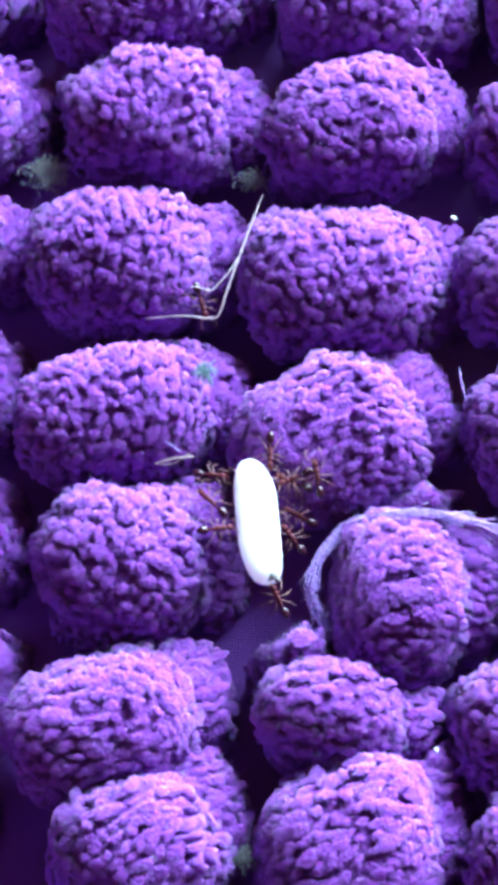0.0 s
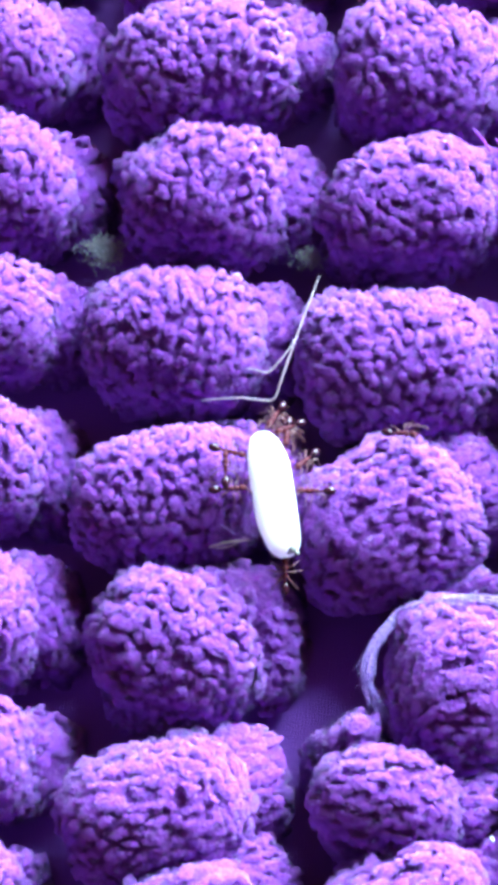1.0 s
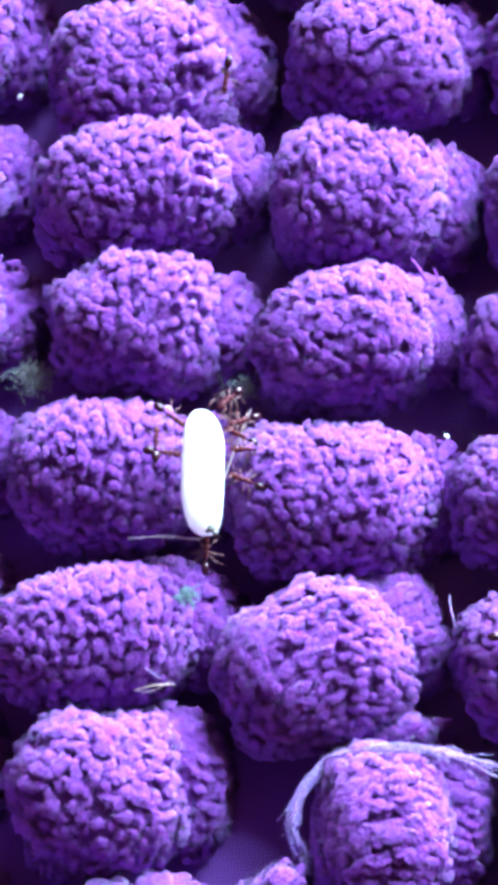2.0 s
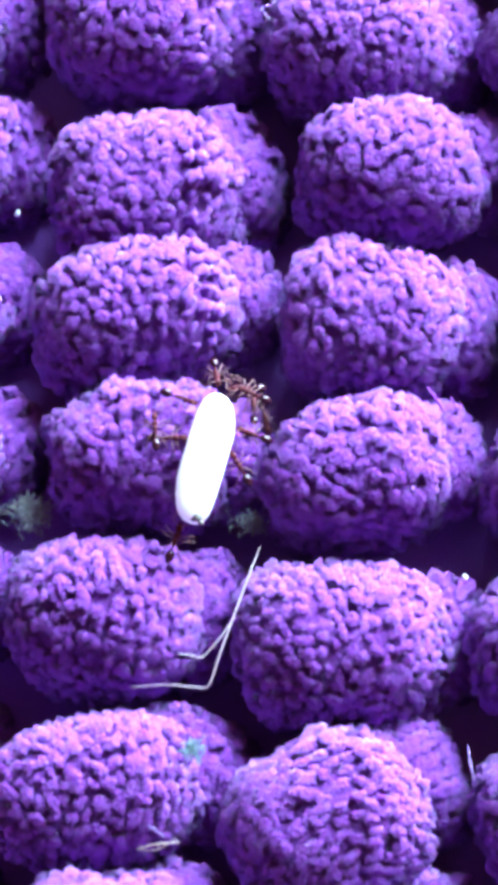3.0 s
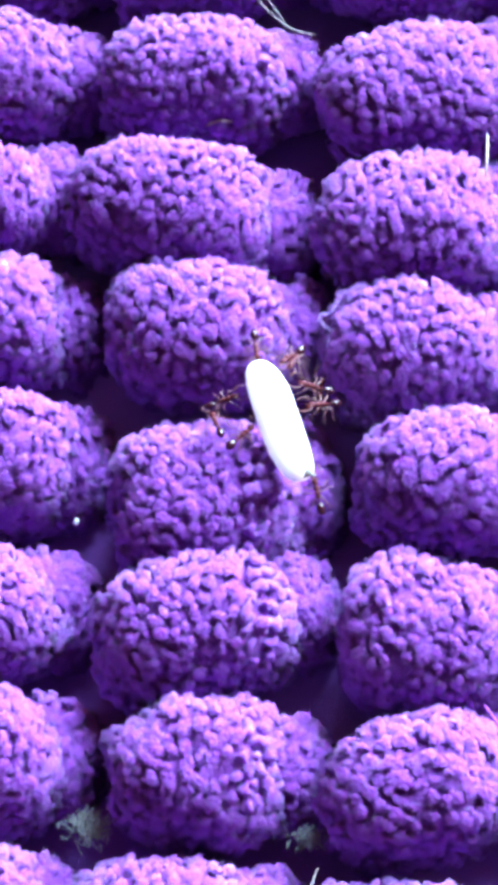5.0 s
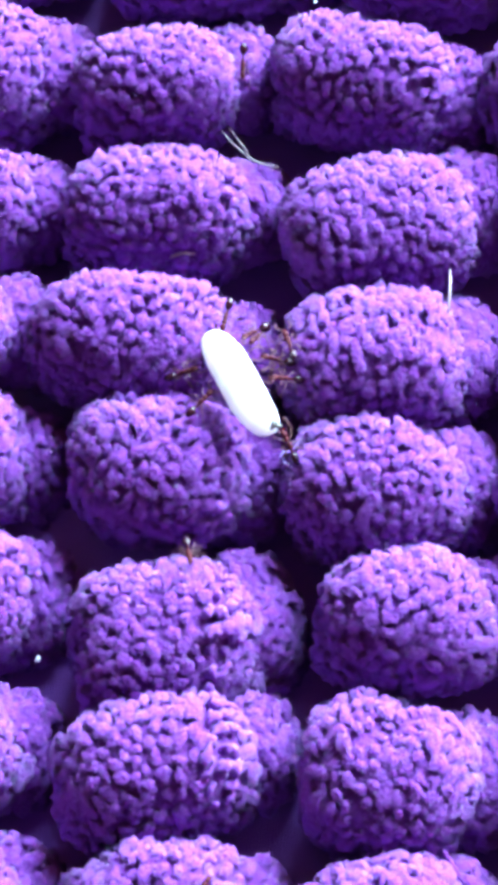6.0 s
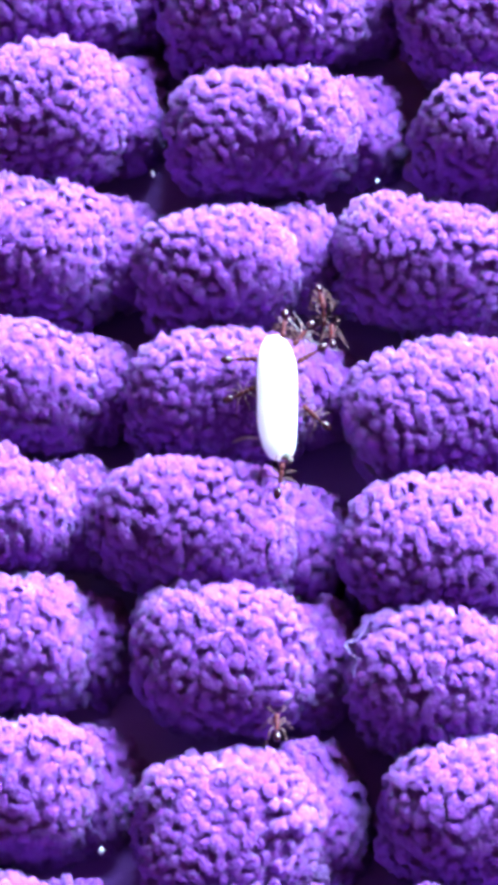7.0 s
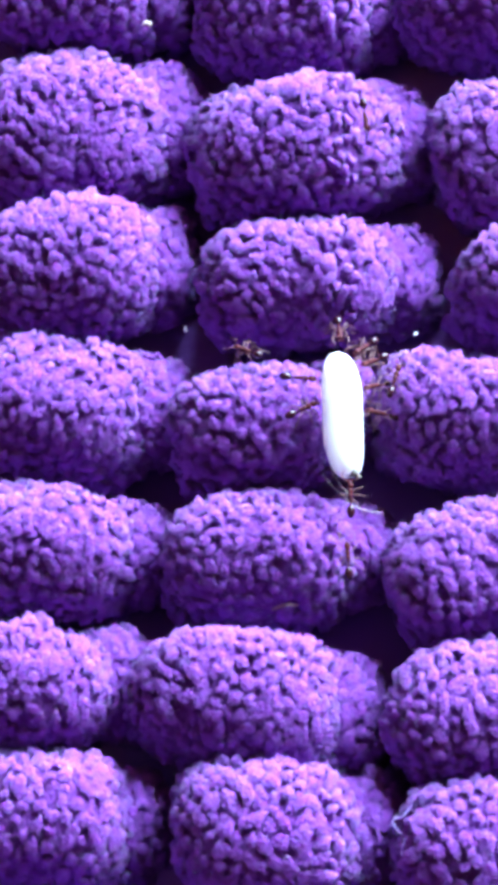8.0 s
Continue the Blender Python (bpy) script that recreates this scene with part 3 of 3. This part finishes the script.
crumb("white_grit", -12.32, 93.91, 6.4, 0.3, STRAW, "small pale speck on a tuft", seed=12)


# ---- movement
GRAIN_WAY = [
    (0.0, 2.34, -7.75, 96.5, -3), (0.5, 0.26, -5.64, 103.5, -3), (1.0, 0.18, -1.35, 100.1, 1), (1.2, -0.17, 0.26, 101.7, -1),
    (2.3, 0.30, 10.86, 87.8, -2), (2.5, 0.08, 12.37, 83.4, -2), (3.0, -0.22, 16.65, 77.9, -0), (3.5, -0.33, 20.94, 99.2, -11),
    (4.0, -0.16, 26.18, 102.8, 5), (4.5, -0.14, 30.82, 115.8, 2), (4.7, -0.07, 33.86, 109.5, 9), (5.8, 0.73, 45.22, 115.0, -2),
    (6.0, -0.19, 47.57, 118.5, -5), (6.5, -1.48, 52.98, 92.7, 12), (7.0, -1.93, 58.12, 93.1, 14), (7.5, -2.03, 61.12, 101.2, 5),
    (8.0, -0.63, 67.26, 94.3, 14)]


def between(rows, t):
    for one, two in zip(rows, rows[1:]):
        if t <= two[0]:
            u = max(0.0, (t - one[0]) / (two[0] - one[0]))
            return [p + (q - p) * u for p, q in zip(one[1:], two[1:])]
    return list(rows[-1][1:])


def grain_pose(t):
    x, y, turn, pitch = between(GRAIN_WAY, t)
    c, s = math.cos(radians(turn)), math.sin(radians(turn))
    front, back, mid = (height(x + k * c, y + k * s, 5.6) for k in (2.4, -2.4, 0))
    z = max(mid, (front + back) / 2, 7.0) + 1.0
    return x, y - 0.445 * (z - 8.5), z, turn, pitch


# where each hauler bites the grain: seconds, along and across it (mm), heading off the grain's axis
LEFT_FORE = [(0.0, 2.46, 1.09, -113), (0.5, 2.49, 1.07, -121), (1.0, 2.54, 1.07, -105), (2.5, 2.69, 0.81, -132), (3.0, 2.79, 1.02, -100), (3.5, 2.36, 1.2, -98), (4.0, 2.51, 1.04, -93), (4.5, 2.19, 1.29, -100), (6.0, 1.66, 1.38, -110), (6.5, 2.64, 1.06, -107), (7.0, 2.51, 1.0, -84), (7.5, 2.63, 0.8, -102), (8.0, 2.37, 1.31, -90)]
LEFT_HIND = [(0.0, -0.01, 1.3, -86), (0.5, -0.31, 1.2, -80), (1.0, 0.69, 1.29, -91), (2.5, 1.27, 1.03, -90), (3.0, 0.9, 1.04, -73), (3.5, 1.12, 1.3, -80), (4.0, 0.49, 1.24, -59), (4.5, 0.23, 1.24, -65), (6.0, 0.29, 1.44, -75), (6.5, 0.78, 1.22, -57), (7.0, 0.74, 1.02, -70), (7.5, 0.96, 1.07, -59), (8.0, 0.96, 1.31, -61)]
FRONT = [(0.0, 2.99, -0.99, 168), (0.5, 3.38, -0.59, 157), (1.0, 3.22, -0.43, 109), (2.5, 3.5, -0.86, 156), (3.0, 3.71, 0.16, 205), (3.5, 2.87, -0.65, 122), (4.0, 3.52, -0.19, 170), (4.5, 3.77, 0.15, 184), (6.0, 3.2, -0.53, 136), (6.5, 3.67, -0.49, 169), (7.0, 3.54, -0.4, 169), (7.5, 3.51, -0.79, 106), (8.0, 4.3, -0.22, 179)]
FRONT_RIGHT = [(0.0, 1.97, -1.25, 107), (0.5, 2.88, -0.88, 100), (1.0, 2.29, -1.03, 160), (2.5, 2.54, -1.17, 89), (3.0, 4.16, -0.34, 86), (3.5, 1.83, -1.1, 127), (4.0, 2.79, -1.26, 125), (4.5, 3.29, -0.89, 132), (6.0, 2.22, -1.02, 102), (6.5, 2.46, -1.16, 116), (7.0, 3.1, -0.96, 142), (7.5, 1.98, -1.69, 83), (8.0, 2.76, -1.01, 116)]
RIGHT_FORE = [(0.0, 0.58, -1.17, 68), (0.5, 1.32, -1.1, 63), (1.0, 0.93, -1.19, 129), (2.5, 1.27, -1.28, 76), (3.0, 1.83, -0.89, 87), (3.5, 1.25, -1.1, 82), (4.0, 0.93, -1.36, 60), (4.5, 2.17, -1.48, 70), (6.0, 0.95, -1.49, 66), (6.5, 0.45, -1.29, 100), (7.0, 2.1, -1.13, 126), (7.5, 0.92, -1.65, 86), (8.0, 1.35, -1.03, 109)]
RIGHT_HIND = [(0.0, -0.21, -1.04, 41), (0.5, 0.31, -1.1, 81), (1.0, -0.05, -1.15, 87), (2.5, -0.17, -1.3, 61), (3.0, 0.72, -0.97, 43), (3.5, 0.23, -1.05, 70), (4.0, -0.15, -1.43, 73), (4.5, 0.58, -1.45, 92), (6.0, -0.49, -1.35, 74), (6.5, -0.45, -1.25, 68), (7.0, -0.44, -1.17, 58), (7.5, -0.32, -1.56, 80), (8.0, 0.12, -1.07, 87)]
TAIL = [(0.0, -3.45, -0.16, 24), (0.5, -3.38, -0.22, 10), (1.0, -3.46, -0.04, -5), (2.5, -3.48, -0.29, 3), (3.0, -3.68, 0.27, -9), (3.5, -3.05, -0.41, -20), (4.0, -3.65, -0.47, -6), (4.5, -3.69, -0.56, -16), (6.0, -3.4, -0.73, 0), (6.5, -3.67, -0.33, 19), (7.0, -3.91, -0.25, -8), (7.5, -3.63, -0.18, -6), (8.0, -3.93, -0.16, 2)]
TOP_EXTRA = [(0.0, 2.53, -1.22, 57), (0.5, 4.45, -2.81, 150), (1.0, 3.59, -0.18, 143), (2.5, 1.92, -1.31, 42), (3.0, 3.78, -0.13, 120), (3.5, 2.52, -1.28, 103), (4.0, 2.29, -1.24, 128), (4.5, 2.78, -1.27, 141), (6.0, 1.62, -1.27, 114), (6.5, 1.2, -0.2, 170), (7.0, 5.27, -2.87, 189), (7.5, 3.14, -1.36, 55), (8.0, 3.49, -0.74, 136)]
BITES = [LEFT_FORE, LEFT_HIND, FRONT, FRONT_RIGHT, RIGHT_FORE, RIGHT_HIND, TAIL, TOP_EXTRA]
TRAILS = [
    [(0.0, 2.62, 45.78), (2.3, 0.67, 29.78), (2.5, 1.08, 25.73), (3.0, 2.79, 20.98), (3.5, 3.74, 15.63), (4.0, 1.63, 11.92), (4.5, 1.14, 8.43), (8.0, 2.69, -23.32)],
    [(0.0, -21.46, -1.43), (4.7, -19.42, 6.65), (5.8, -5.39, 12.96), (6.0, -1.40, 18.22), (6.5, 0.94, 27.32), (7.0, -1.45, 38.82), (7.5, 0.14, 52.91), (8.0, -0.29, 58.64)],
    [(0.0, -0.19, -6.65), (0.5, -2.30, -4.77), (1.0, -2.37, -0.18), (2.3, -2.30, 12.08), (3.0, -2.80, 17.79), (3.5, -3.01, 22.16), (4.0, -2.80, 27.20), (4.7, -2.60, 34.67),
     (5.8, -4.71, 40.87), (6.0, -2.63, 37.14), (6.5, -4.06, 28.13), (7.0, -5.48, 22.69), (8.0, -5.38, 10.64)],
    [(0.0, 0.61, 99.19), (5.8, -0.55, 70.33), (6.0, -0.50, 67.76), (6.5, -0.66, 61.42), (7.0, 0.63, 65.35), (7.5, -3.45, 69.80), (8.0, -5.96, 71.41)],
    [(0.0, -1.39, 107.56), (7.0, -0.47, 95.85), (7.5, -0.50, 92.46), (8.0, 0.54, 86.03)],
    [(0.0, -0.74, 5.67), (0.5, 0.93, 1.11), (1.0, 0.83, 4.12), (1.2, 0.13, 6.30), (2.3, 2.82, 13.65), (2.5, 2.63, 15.42), (3.0, 2.22, 19.88), (3.5, 2.51, 22.98), (4.0, 2.72, 28.13),
     (4.5, 1.82, 34.24), (4.7, 2.02, 37.40), (5.8, 3.42, 47.77), (6.0, 2.51, 50.10), (6.5, 1.21, 55.79), (7.0, 1.10, 62.75), (7.5, 0.91, 64.86), (8.0, 2.31, 69.50)],
    [(0.0, 5.45, -4.93), (0.5, 5.02, -2.87), (1.0, 7.15, 2.12), (1.2, 7.52, -0.58), (2.3, 19.67, -1.55), (8.0, 21.83, -29.73)],
]


def ant_pose(x, y, z, heading, pitch):
    return pose(x * MM, y * MM, z * MM) @ pose(0, 0, 0, 0, 0, heading) @ pose(0, 0, 0, 0, -pitch, 0)


def stepping(thing, times, phase, pace):
    legs = [o for o in thing.children if o.name.startswith("leg")]
    for k, leg in enumerate(legs):
        x, y, z = leg.location
        lift = 1 if k % 2 else -1
        walk(leg, [(t, pose(x, y, z, 0, 0, 15 * math.sin(pace * t + phase + (math.pi / 2) * lift))) for t in times])


def motions():
    steps = sorted({row[0] for row in GRAIN_WAY} | {1.5, 1.75, 2.0, 5.0, 5.25, 5.5, 0.25, 0.75, 2.75, 3.25, 3.75, 4.25, 6.25, 6.75, 7.25, 7.75})
    rows = []
    for t in steps:
        x, y, z, turn, pitch = grain_pose(t)
        rows.append((t, pose(x * MM, y * MM, z * MM) @ pose(0, 0, 0, 0, 0, turn) @ pose(0, 0, 0, 0, -pitch, 0)))
    walk(grain_thing, rows)
    for k, (thing, bites) in enumerate(zip(HAULERS, BITES)):
        rows = []
        for t in steps:
            x, y, z, turn, pitch = grain_pose(t)
            along, across, off = between(bites, t)
            heading = turn + off + 5 * math.sin(5.3 * t + k)
            c, s = math.cos(radians(turn)), math.sin(radians(turn))
            bx, by = x + along * c - across * s, y + along * s + across * c
            c, s = math.cos(radians(heading)), math.sin(radians(heading))
            ax, ay = bx - 0.95 * c, by - 0.95 * s
            az = max(height(ax, ay, 4.0), height(bx - 1.9 * c, by - 1.9 * s, 4.0) - 0.5, z - 1.6) + 0.05
            rows.append((t, ant_pose(ax, ay - 0.445 * (az + 0.4 - z), az, heading, max(-30, min(30, 25 * (z - 0.5 - az))))))
        walk(thing, rows)
        stepping(thing, [i / 4 for i in range(33)], 1.3 * k, 9.0)
    for k, (thing, trail) in enumerate(zip(STRAYS, TRAILS)):
        rows, last = [], None
        for t in sorted({row[0] for row in trail} | {i / 4 for i in range(33)}):
            x, y = between(trail, t)
            bx, by = between(trail, max(0, t - 0.12))
            fx, fy = between(trail, min(8, t + 0.12))
            heading = math.degrees(math.atan2(fy - by, fx - bx))
            if last is not None:
                heading = last + max(-80, min(80, (heading - last + 180) % 360 - 180))
            last = heading
            c, s = 0.8 * math.cos(radians(heading)), 0.8 * math.sin(radians(heading))
            front, back = height(x + c, y + s, 3.0), height(x - c, y - s, 3.0)
            pitch = max(-25, min(25, math.degrees(math.atan2(front - back, 1.6))))
            rows.append((t, ant_pose(x, y, max(height(x, y, 3.0), (front + back) / 2) + 0.3, heading, pitch)))
        walk(thing, rows)
        stepping(thing, [i / 4 for i in range(33)], 0.9 * k, 11.0)


motions()
